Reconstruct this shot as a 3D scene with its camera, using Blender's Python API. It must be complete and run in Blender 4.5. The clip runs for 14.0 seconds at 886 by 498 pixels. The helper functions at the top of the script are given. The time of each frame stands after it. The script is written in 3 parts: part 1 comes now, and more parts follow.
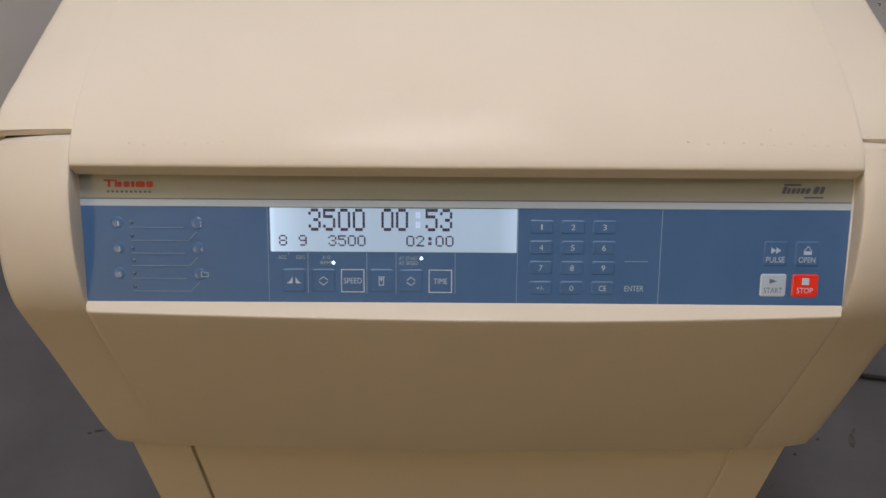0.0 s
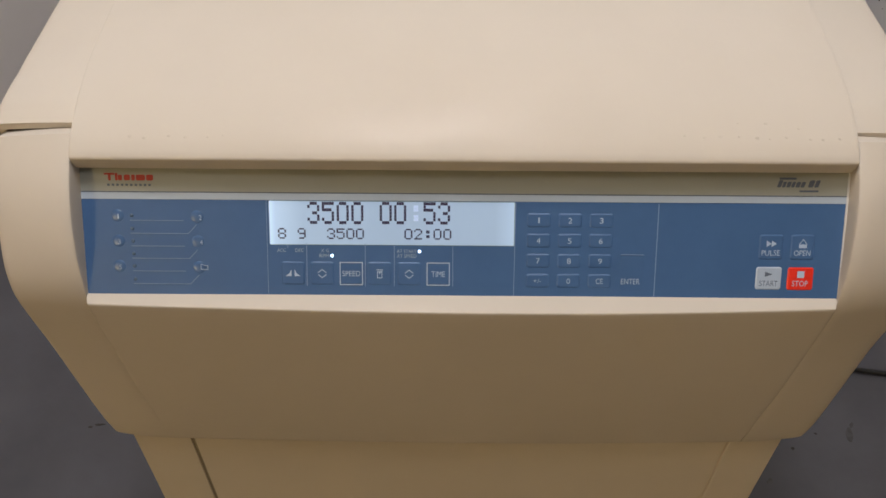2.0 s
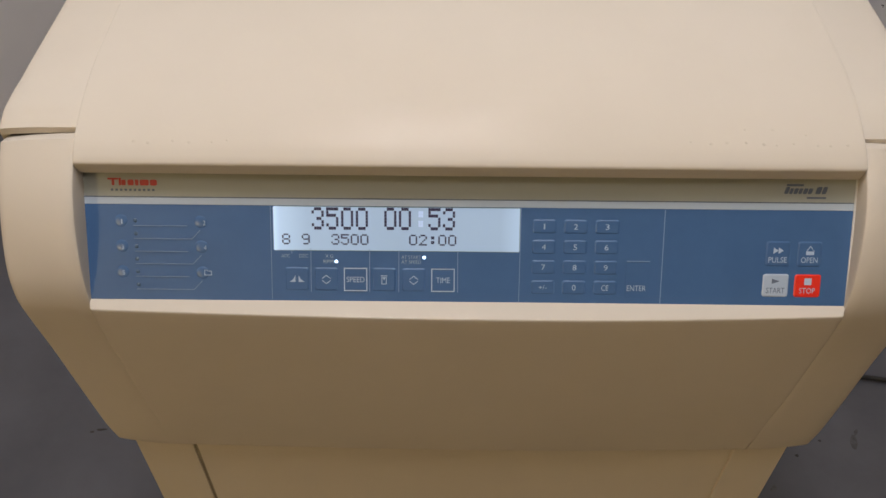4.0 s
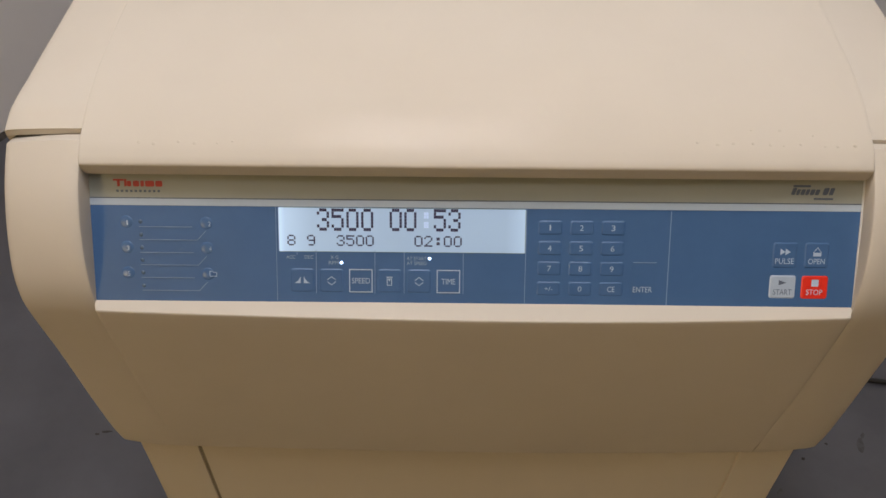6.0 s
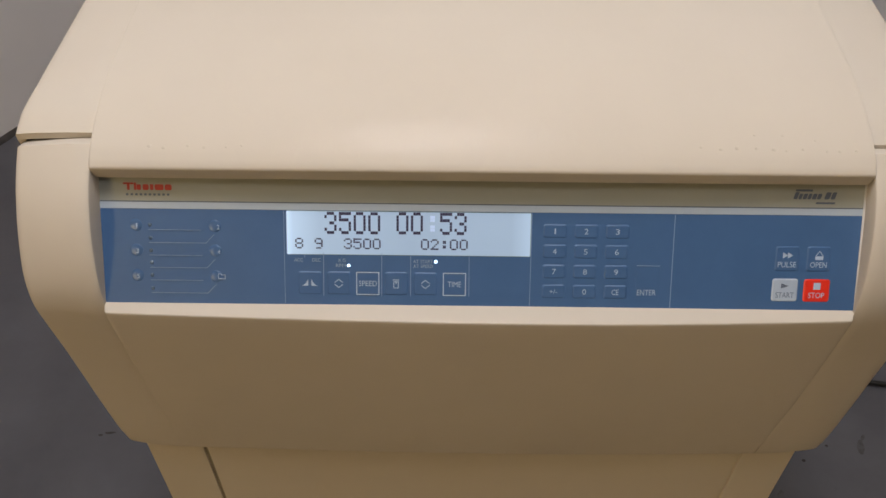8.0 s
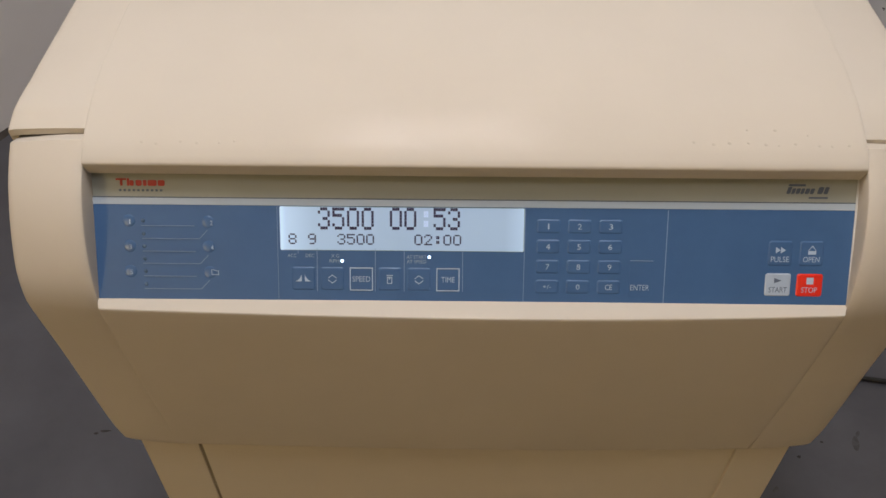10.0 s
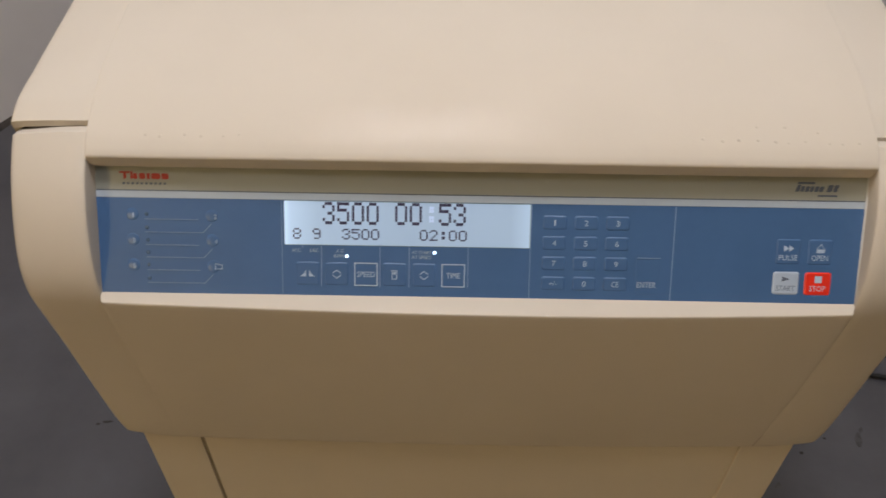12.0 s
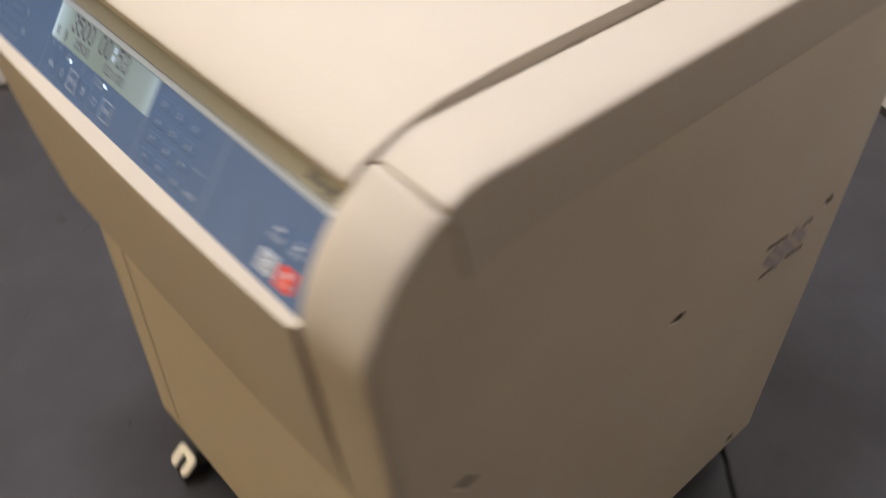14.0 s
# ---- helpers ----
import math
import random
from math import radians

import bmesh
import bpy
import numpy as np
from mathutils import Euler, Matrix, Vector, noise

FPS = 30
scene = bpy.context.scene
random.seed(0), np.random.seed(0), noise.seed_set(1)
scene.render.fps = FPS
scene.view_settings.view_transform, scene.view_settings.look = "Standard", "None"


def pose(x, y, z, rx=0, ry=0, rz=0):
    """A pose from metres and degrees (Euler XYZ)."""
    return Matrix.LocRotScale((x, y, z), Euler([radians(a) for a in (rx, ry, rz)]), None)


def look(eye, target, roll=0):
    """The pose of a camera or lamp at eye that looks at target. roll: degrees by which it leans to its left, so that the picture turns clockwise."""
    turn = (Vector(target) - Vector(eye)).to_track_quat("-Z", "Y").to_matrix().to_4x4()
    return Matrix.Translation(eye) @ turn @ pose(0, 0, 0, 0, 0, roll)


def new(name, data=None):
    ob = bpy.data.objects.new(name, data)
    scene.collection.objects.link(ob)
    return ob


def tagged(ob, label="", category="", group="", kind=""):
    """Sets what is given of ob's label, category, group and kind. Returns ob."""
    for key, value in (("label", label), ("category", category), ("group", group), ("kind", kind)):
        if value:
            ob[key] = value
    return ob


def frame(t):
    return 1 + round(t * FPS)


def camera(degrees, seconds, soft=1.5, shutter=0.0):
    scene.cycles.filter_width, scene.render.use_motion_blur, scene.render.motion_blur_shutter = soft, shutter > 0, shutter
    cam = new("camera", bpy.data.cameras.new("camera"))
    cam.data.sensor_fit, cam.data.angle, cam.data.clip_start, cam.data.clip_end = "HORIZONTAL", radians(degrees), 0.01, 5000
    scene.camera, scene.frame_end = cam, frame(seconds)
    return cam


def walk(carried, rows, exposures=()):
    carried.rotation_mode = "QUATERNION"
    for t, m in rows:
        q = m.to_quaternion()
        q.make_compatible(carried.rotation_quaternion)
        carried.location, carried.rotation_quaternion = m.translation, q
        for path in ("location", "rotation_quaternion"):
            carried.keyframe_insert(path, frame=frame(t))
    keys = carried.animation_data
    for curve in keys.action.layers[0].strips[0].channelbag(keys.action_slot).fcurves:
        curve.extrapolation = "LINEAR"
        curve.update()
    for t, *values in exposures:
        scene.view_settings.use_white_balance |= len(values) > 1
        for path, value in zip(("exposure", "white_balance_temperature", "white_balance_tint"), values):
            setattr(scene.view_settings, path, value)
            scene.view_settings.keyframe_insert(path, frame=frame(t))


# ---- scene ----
cam = camera(54.7, 14.0, soft=1.5, shutter=1.0)
PATH = [
    (0, (-0.016, -0.419, 1.368), (-0.015, 0.948, -0.091), 0.4),
    (0.5, (-0.014, -0.42, 1.368), (-0.013, 0.946, -0.093), 0.3),
    (1, (-0.014, -0.426, 1.369), (-0.017, 0.941, -0.091), 0.3),
    (1.5, (-0.013, -0.428, 1.37), (-0.009, 0.942, -0.087), 0.3),
    (2, (-0.014, -0.424, 1.37), (-0.014, 0.937, -0.096), 0.4),
    (2.5, (-0.016, -0.421, 1.369), (-0.016, 0.942, -0.094), 0.3),
    (3, (-0.016, -0.422, 1.368), (-0.019, 0.947, -0.09), 0.4),
    (5.5, (-0.017, -0.419, 1.368), (-0.028, 0.95, -0.09), 0.2),
    (6, (-0.017, -0.421, 1.366), (-0.032, 0.953, -0.087), 0.1),
    (6.5, (-0.02, -0.419, 1.37), (-0.029, 0.948, -0.09), 0.3),
    (7, (-0.019, -0.421, 1.371), (-0.029, 0.949, -0.087), 0.2),
    (7.5, (-0.02, -0.42, 1.368), (-0.032, 0.95, -0.089), 0.3),
    (8, (-0.022, -0.425, 1.372), (-0.036, 0.952, -0.079), 0.2),
    (10.5, (-0.019, -0.427, 1.37), (-0.021, 0.946, -0.084), 0.5),
    (11, (-0.022, -0.425, 1.37), (-0.017, 0.945, -0.087), 0.8),
    (11.5, (-0.02, -0.422, 1.37), (-0.016, 0.946, -0.089), 0.6),
    (12, (-0.022, -0.421, 1.369), (-0.033, 0.939, -0.098), 0.6),
    (12.2, (-0.015, -0.433, 1.364), (-0.078, 0.942, -0.086), -0.7),
    (12.4, (0.003, -0.451, 1.373), (-0.055, 1.01, 0.008), -0.2),
    (12.5, (0.021, -0.445, 1.381), (-0.091, 1.005, 0.008), -1.9),
    (12.6, (0.038, -0.446, 1.386), (-0.095, 0.996, 0.007), -1.9),
    (12.8, (0.128, -0.463, 1.377), (-0.122, 0.976, 0.011), -1.7),
    (13, (0.237, -0.483, 1.378), (-0.158, 0.914, 0.003), -2.0),
    (13.2, (0.326, -0.475, 1.368), (-0.19, 0.887, -0.003), -2.2),
    (13.3, (0.372, -0.469, 1.35), (-0.197, 0.881, -0.011), -1.9),
    (13.5, (0.456, -0.42, 1.322), (-0.236, 0.86, -0.05), -1.3),
    (13.6, (0.493, -0.39, 1.303), (-0.283, 0.873, -0.04), -0.5),
    (13.7, (0.522, -0.335, 1.296), (-0.353, 0.845, -0.061), -1.1),
    (13.8, (0.564, -0.288, 1.293), (-0.41, 0.831, -0.049), -0.1),
    (13.9, (0.605, -0.24, 1.292), (-0.424, 0.819, -0.057), 0.1),
    (14, (0.65, -0.198, 1.299), (-0.433, 0.794, -0.058), 0.6),
]
EXPOSURES = [(0.0, -0.07), (12.4, -0.07), (13.0, -0.14), (13.5, 0.22), (13.8, 0.40), (14.0, 0.41)]
walk(cam, [(t, look(eye, target, roll)) for t, eye, target, roll in PATH], EXPOSURES)

# ---- light ----
world = bpy.data.worlds.new("world")
scene.world = world
world.use_nodes = True
world.node_tree.nodes["Background"].inputs[0].default_value = (0.8, 0.75, 0.7, 1)
world.node_tree.nodes["Background"].inputs[1].default_value = 0.05
WHITE, WARM = (1.0, 0.98, 0.995), (1.0, 0.725, 0.31)
LAMPS = [(1.50, 1.76, 26.0, WHITE), (2.01, 2.44, 5.0, WHITE), (1.29, 8.4, 155.0, WARM), (1.2, 0.22, 1.6, WHITE)]


# ---- materials ----
def material(name, color, rough=0.5, metal=0.0, emit=None, strength=0.0, spec=0.5):
    m = bpy.data.materials.new(name)
    m.use_nodes = True
    b = m.node_tree.nodes["Principled BSDF"]
    b.inputs["Base Color"].default_value = (*color, 1)
    b.inputs["Roughness"].default_value = rough
    b.inputs["Metallic"].default_value = metal
    b.inputs["Specular IOR Level"].default_value = spec
    if emit:
        b.inputs["Emission Color"].default_value = (*emit, 1)
        b.inputs["Emission Strength"].default_value = strength
    return m


def node(m, kind, **values):
    n = m.node_tree.nodes.new(kind)
    for key, value in values.items():
        n.inputs[key.replace("_", " ")].default_value = value
    return n


def wire(m, a, out, b, into):
    m.node_tree.links.new(a.outputs[out], b.inputs[into])


def mottled(m, color, dark, scale, low=0.35, high=0.65, detail=6.0):
    """Base colour that drifts between two tones, by noise of the given scale per metre."""
    b = m.node_tree.nodes["Principled BSDF"]
    tex = node(m, "ShaderNodeTexCoord")
    n = node(m, "ShaderNodeTexNoise", Scale=scale, Detail=detail, Roughness=0.6)
    ramp = node(m, "ShaderNodeValToRGB")
    ramp.color_ramp.elements[0].position, ramp.color_ramp.elements[0].color = low, (*dark, 1)
    ramp.color_ramp.elements[1].position, ramp.color_ramp.elements[1].color = high, (*color, 1)
    wire(m, tex, "Object", n, "Vector")
    wire(m, n, "Fac", ramp, "Fac")
    wire(m, ramp, "Color", b, "Base Color")
    return tex, n, ramp


def grain(m, scale, strength, distance, detail=2.0, wide=None):
    """Fine relief; wide adds a second, broader one."""
    b = m.node_tree.nodes["Principled BSDF"]
    tex = node(m, "ShaderNodeTexCoord")
    n = node(m, "ShaderNodeTexNoise", Scale=scale, Detail=detail)
    bump = node(m, "ShaderNodeBump", Strength=strength, Distance=distance)
    wire(m, tex, "Object", n, "Vector")
    wire(m, n, "Fac", bump, "Height")
    if wide:
        n2 = node(m, "ShaderNodeTexNoise", Scale=wide[0], Detail=2.0)
        bump2 = node(m, "ShaderNodeBump", Strength=wide[1], Distance=wide[2])
        wire(m, tex, "Object", n2, "Vector")
        wire(m, n2, "Fac", bump2, "Height")
        wire(m, bump2, "Normal", bump, "Normal")
    wire(m, bump, "Normal", b, "Normal")


BEIGE = (0.572, 0.511, 0.438)
shell = material("beige_moulding", BEIGE, 0.6, spec=0.08)
mottled(shell, BEIGE, (0.553, 0.492, 0.419), 7.0)
grain(shell, 700.0, 0.07, 0.0004, wide=(60.0, 0.04, 0.002))
shell_bsdf = shell.node_tree.nodes["Principled BSDF"]
shell_bsdf.inputs["Coat Weight"].default_value = 0.105
shell_bsdf.inputs["Coat Roughness"].default_value = 0.03
gloss_place = node(shell, "ShaderNodeTexCoord")
gloss_noise = node(shell, "ShaderNodeTexNoise", Scale=440.0, Detail=0.0)
gloss_bump = node(shell, "ShaderNodeBump", Strength=1.0, Distance=0.00039)
wire(shell, gloss_place, "Object", gloss_noise, "Vector")
wire(shell, gloss_noise, "Fac", gloss_bump, "Height")
wire(shell, gloss_bump, "Normal", shell_bsdf, "Coat Normal")
sheet = material("beige_sheet", (0.61, 0.54, 0.405), 0.5)
mottled(sheet, (0.625, 0.549, 0.443), (0.595, 0.519, 0.417), 5.0)
grain(sheet, 450.0, 0.2, 0.0005)
strip_mat = material("strip_paint", (0.325, 0.330, 0.292), 0.4)
trim_mat = material("pale_trim", (0.55, 0.54, 0.52), 0.35)
grain(trim_mat, 600.0, 0.1, 0.0003)
band_mat = material("pale_band", (0.39, 0.45, 0.53), 0.4)
grain(band_mat, 1500.0, 0.05, 0.0002)
grain(strip_mat, 600.0, 0.1, 0.0003)
# darker brown than the shell: the shade inside seams and gaps, put into the colour
inner_shade_mat = material("inner_shade", (0.30, 0.25, 0.18), 0.7)
mottled(inner_shade_mat, (0.30, 0.25, 0.18), (0.22, 0.18, 0.13), 30.0)
blue = material("blue_foil", (0.062, 0.125, 0.255), 0.46)
mottled(blue, (0.049, 0.116, 0.258), (0.044, 0.107, 0.240), 40.0)
grain(blue, 1500.0, 0.1, 0.0002)
clear_blue = material("glossy_blue", (0.054, 0.118, 0.250), 0.28)
mottled(clear_blue, (0.060, 0.128, 0.266), (0.054, 0.118, 0.250), 40.0)
white_print = material("pale_print", (0.40, 0.49, 0.63), 0.4)
grain(white_print, 1500.0, 0.05, 0.0002)
faint_print = material("faint_print", (0.30, 0.38, 0.47), 0.4)
grain(faint_print, 1500.0, 0.05, 0.0002)
rule_mat = material("pale_rule", (0.20, 0.28, 0.43), 0.4)
grain(rule_mat, 1500.0, 0.05, 0.0002)
dark_print = material("slate_print", (0.10, 0.12, 0.17), 0.4)
grain(dark_print, 1500.0, 0.05, 0.0002)
red_print = material("red_print", (0.40, 0.028, 0.022), 0.4)
grain(red_print, 1500.0, 0.05, 0.0002)
red_key = material("red_key", (0.72, 0.03, 0.015), 0.35)
mottled(red_key, (0.72, 0.03, 0.015), (0.66, 0.026, 0.013), 90.0)
grey_key = material("grey_key", (0.50, 0.53, 0.56), 0.35)
mottled(grey_key, (0.38, 0.45, 0.56), (0.35, 0.42, 0.53), 90.0)
led_off = material("dark_led", (0.075, 0.12, 0.19), 0.14)
led_on = material("lit_led", (0.7, 0.8, 1.0), 0.3, emit=(0.55, 0.75, 1.0), strength=4.0)
black = material("black_rubber", (0.012, 0.012, 0.013), 0.5)
mottled(black, (0.014, 0.014, 0.015), (0.009, 0.009, 0.010), 60.0)
zinc = material("white_metal", (0.84, 0.83, 0.80), 0.35, 0.1)
grain(zinc, 300.0, 0.1, 0.0004)
pedal_mat = material("white_enamel", (0.93, 0.93, 0.93), 0.25)
grain(pedal_mat, 300.0, 0.08, 0.0003)
steel = material("steel", (0.46, 0.38, 0.29), 0.45, 0.8)
grain(steel, 300.0, 0.1, 0.0004)
sticker_mat = material("grey_sticker", (0.33, 0.29, 0.30), 0.5)
mottled(sticker_mat, (0.47, 0.42, 0.42), (0.36, 0.31, 0.33), 60.0)
ink = material("ink", (0.10, 0.075, 0.06), 0.5)
slot_mat = material("dark_slot", (0.055, 0.034, 0.018), 0.9)

lcd_mat = material("backlit_glass", (0.13, 0.19, 0.17), 0.28, emit=(0.58, 0.74, 0.93), strength=0.5)
lcd_place = node(lcd_mat, "ShaderNodeTexCoord")
lcd_split = node(lcd_mat, "ShaderNodeSeparateXYZ")
lcd_span = node(lcd_mat, "ShaderNodeMapRange", From_Min=-0.1462, From_Max=0.0404)
lcd_ramp = node(lcd_mat, "ShaderNodeValToRGB")
for spot, glow in ((0.0, 0.60), (0.025, 0.34), (0.14, 0.12), (0.5, 0.03), (0.92, 0.05), (1.0, 0.22)):
    stop = lcd_ramp.color_ramp.elements[0] if spot == 0.0 else lcd_ramp.color_ramp.elements[-1] if spot == 1.0 else lcd_ramp.color_ramp.elements.new(spot)
    stop.color = (glow, glow, glow, 1)
wire(lcd_mat, lcd_place, "Object", lcd_split, "Vector")
wire(lcd_mat, lcd_split, "X", lcd_span, "Value")
wire(lcd_mat, lcd_span, "Result", lcd_ramp, "Fac")
wire(lcd_mat, lcd_ramp, "Color", lcd_mat.node_tree.nodes["Principled BSDF"], "Emission Strength")
digit_mat = material("lcd_dot", (0.040, 0.032, 0.072), 0.3)
ghost_mat = material("lcd_ghost_dot", (0.25, 0.27, 0.3), 0.3, emit=(0.36, 0.48, 0.72), strength=0.85)

FLOOR = (0.085, 0.083, 0.086)
floor_mat = material("grey_floor", FLOOR, 0.42)
mottled(floor_mat, (0.092, 0.093, 0.110), (0.064, 0.064, 0.077), 5.0, 0.32, 0.68, 10.0)
grain(floor_mat, 130.0, 0.15, 0.001, 5.0, wide=(9.0, 0.15, 0.006))
stain_mat = material("floor_stain", (0.05, 0.048, 0.05), 0.6)
mottled(stain_mat, (0.075, 0.073, 0.08), (0.04, 0.038, 0.038), 90.0)
wall_mat = material("grey_wall", (0.58, 0.565, 0.57), 0.7)
mottled(wall_mat, (0.73, 0.715, 0.735), (0.69, 0.675, 0.695), 2.5, 0.3, 0.7)
grain(wall_mat, 160.0, 0.2, 0.001, 4.0)
ceiling_mat = material("ceiling_paint", (0.62, 0.60, 0.57), 0.8)
mottled(ceiling_mat, (0.62, 0.60, 0.57), (0.57, 0.55, 0.52), 3.0)
seal_mat = material("dark_seal", (0.035, 0.030, 0.028), 0.8)
mottled(seal_mat, (0.05, 0.042, 0.04), (0.02, 0.018, 0.017), 25.0)
diffuser_mat = material("lamp_diffuser", (0.8, 0.8, 0.8), 0.5, emit=(1.0, 0.92, 0.82), strength=6.0)


# ---- building helpers ----
def mesh_of(bm, name, mat, smooth=False):
    me = bpy.data.meshes.new(name)
    bm.to_mesh(me)
    bm.free()
    me.materials.append(mat)
    if smooth:
        me.shade_smooth()
        me.set_sharp_from_angle(angle=radians(38))
    return me


def thing(name, origin, label, category, group=""):
    ob = new(name)
    ob.location = origin
    ob.empty_display_size = 0.05
    return tagged(ob, label, category, group)


def place_under(ob, parent):
    ob.parent = parent
    if not parent.parent:
        ob.matrix_parent_inverse = Matrix.Translation(parent.location).inverted()
    return ob


def part(name, bm, mat, parent, label="", smooth=False):
    """One mesh of world coordinates under a thing or a part."""
    ob = place_under(new(name, mesh_of(bm, name, mat, smooth)), parent)
    return tagged(ob, label) if label else ob


def grid(bm, rows):
    """Quads between rows of points of equal length."""
    vs = [[bm.verts.new(p) for p in row] for row in rows]
    for a, b in zip(vs, vs[1:]):
        for i in range(len(a) - 1):
            bm.faces.new((a[i], a[i + 1], b[i + 1], b[i]))
    return vs


def box(bm, lo, hi, bevel=0.0, segments=2):
    made = bmesh.ops.create_cube(bm, size=1.0)["verts"]
    for v in made:
        v.co = Vector([l + (c + 0.5) * (h - l) for c, l, h in zip(v.co, lo, hi)])
    if bevel:
        edges = list({e for v in made for e in v.link_edges})
        bmesh.ops.bevel(bm, geom=edges, offset=bevel, segments=segments, affect="EDGES", profile=0.5)
    return bm


def slab(bm, outline, depth, to_world):
    """A flat shape (list of 2D points) given depth along its normal, with to_world(u, v, h)."""
    low = [bm.verts.new(to_world(u, v, 0.0)) for u, v in outline]
    top = [bm.verts.new(to_world(u, v, depth)) for u, v in outline]
    bm.faces.new(top)
    bm.faces.new(low[::-1])
    for i in range(len(outline)):
        j = (i + 1) % len(outline)
        bm.faces.new((low[i], low[j], top[j], top[i]))
    return bm


def tube(bm, points, radius, sides=10):
    """A round tube along points."""
    pts = [Vector(p) for p in points]
    rings = []
    for i, p in enumerate(pts):
        d = (pts[min(i + 1, len(pts) - 1)] - pts[max(i - 1, 0)]).normalized()
        side = d.cross(Vector((0, 0, 1)))
        side = side.normalized() if side.length > 1e-4 else Vector((1, 0, 0))
        up = side.cross(d)
        ring = [p + radius * (math.cos(a) * side + math.sin(a) * up) for a in [2 * math.pi * k / sides for k in range(sides)]]
        rings.append(ring + [ring[0]])
    vs = grid(bm, rings)
    bmesh.ops.remove_doubles(bm, verts=bm.verts, dist=1e-6)
    return bm


def spline(points, steps):
    """Catmull-Rom through points, with that many steps in each span."""
    p = [Vector(q) for q in points]
    p = [2 * p[0] - p[1]] + p + [2 * p[-1] - p[-2]]
    out = []
    for i in range(1, len(p) - 2):
        for k in range(steps):
            t = k / steps
            a, b, c, d = p[i - 1:i + 3]
            out.append(0.5 * (2 * b + (c - a) * t + (2 * a - 5 * b + 4 * c - d) * t * t + (3 * b - a - 3 * c + d) * t ** 3))
    return out + [p[-2]]


def rounded(u0, v0, u1, v1, r, n=4):
    """Outline of a rectangle with round corners."""
    out = []
    for cu, cv, a0 in ((u1 - r, v0 + r, -90), (u1 - r, v1 - r, 0), (u0 + r, v1 - r, 90), (u0 + r, v0 + r, 180)):
        for k in range(n + 1):
            a = radians(a0 + 90 * k / n)
            out.append((cu + r * math.cos(a), cv + r * math.sin(a)))
    return out


# ---- the room: its corner stands behind the centrifuge ----
CORNER = Vector((-0.52, 2.32, 0))
ALONG, OUT = Vector((0.866, -0.5, 0)), Vector((-0.5, -0.866, 0))
ROOM_U, ROOM_W, ROOM_H = 6.4, 9.2, 2.9


def room_point(u, w, z=0.0):
    return CORNER + u * ALONG + w * OUT + Vector((0, 0, z))


def room_box(name, u0, w0, z0, u1, w1, z1, mat, label, category):
    bm = box(bmesh.new(), (u0, w0, z0), (u1, w1, z1))
    for v in bm.verts:
        v.co = room_point(v.co.x, v.co.y, v.co.z)
    bmesh.ops.recalc_face_normals(bm, faces=bm.faces)
    return tagged(new(name, mesh_of(bm, name, mat)), label, category, kind="structure")


room_box("floor", -0.1, -0.1, -0.1, ROOM_U + 0.1, ROOM_W + 0.1, 0.0, floor_mat, "dark grey painted floor with scuffs", "floor")
room_box("wall_north", 0.0, -0.1, 0.0, ROOM_U + 0.1, 0.0, ROOM_H, wall_mat, "plain grey painted wall behind the centrifuge", "wall")
room_box("wall_west", -0.1, -0.1, 0.0, 0.0, ROOM_W + 0.1, ROOM_H, wall_mat, "plain grey painted side wall", "wall")
room_box("wall_east", ROOM_U, 0.0, 0.0, ROOM_U + 0.1, ROOM_W + 0.1, ROOM_H, wall_mat, "plain grey painted wall", "wall")
room_box("wall_south", 0.0, ROOM_W, 0.0, ROOM_U, ROOM_W + 0.1, ROOM_H, wall_mat, "plain grey painted wall", "wall")
room_box("ceiling", -0.1, -0.1, ROOM_H, ROOM_U + 0.1, ROOM_W + 0.1, ROOM_H + 0.1, ceiling_mat, "off-white painted ceiling", "ceiling")


def seal_strip(name, along_u, length):
    """An uneven dark joint along the foot of a wall."""
    rng = random.Random(5 if along_u else 6)
    rows, n, wide = [], int(length / 0.04), 0.012
    for i in range(n + 1):
        s = length * i / n
        wide = 0.7 * wide + 0.3 * rng.uniform(0.004, 0.022)
        tall = 0.5 * wide + rng.uniform(0.003, 0.006)
        pts = ((-0.001, tall), (0.35 * wide, 0.8 * tall), (wide, 0.0015), (wide + 0.002, -0.002))
        rows.append([room_point(s, d, z) if along_u else room_point(d, s, z) for d, z in pts])
    bm = bmesh.new()
    grid(bm, rows)
    bmesh.ops.recalc_face_normals(bm, faces=bm.faces)
    return tagged(new(name, mesh_of(bm, name, seal_mat, True)), "dark uneven joint along the foot of the wall", "trim", kind="structure")


seal_strip("trim_north", True, 5.4)
seal_strip("trim_west", False, 6.4)


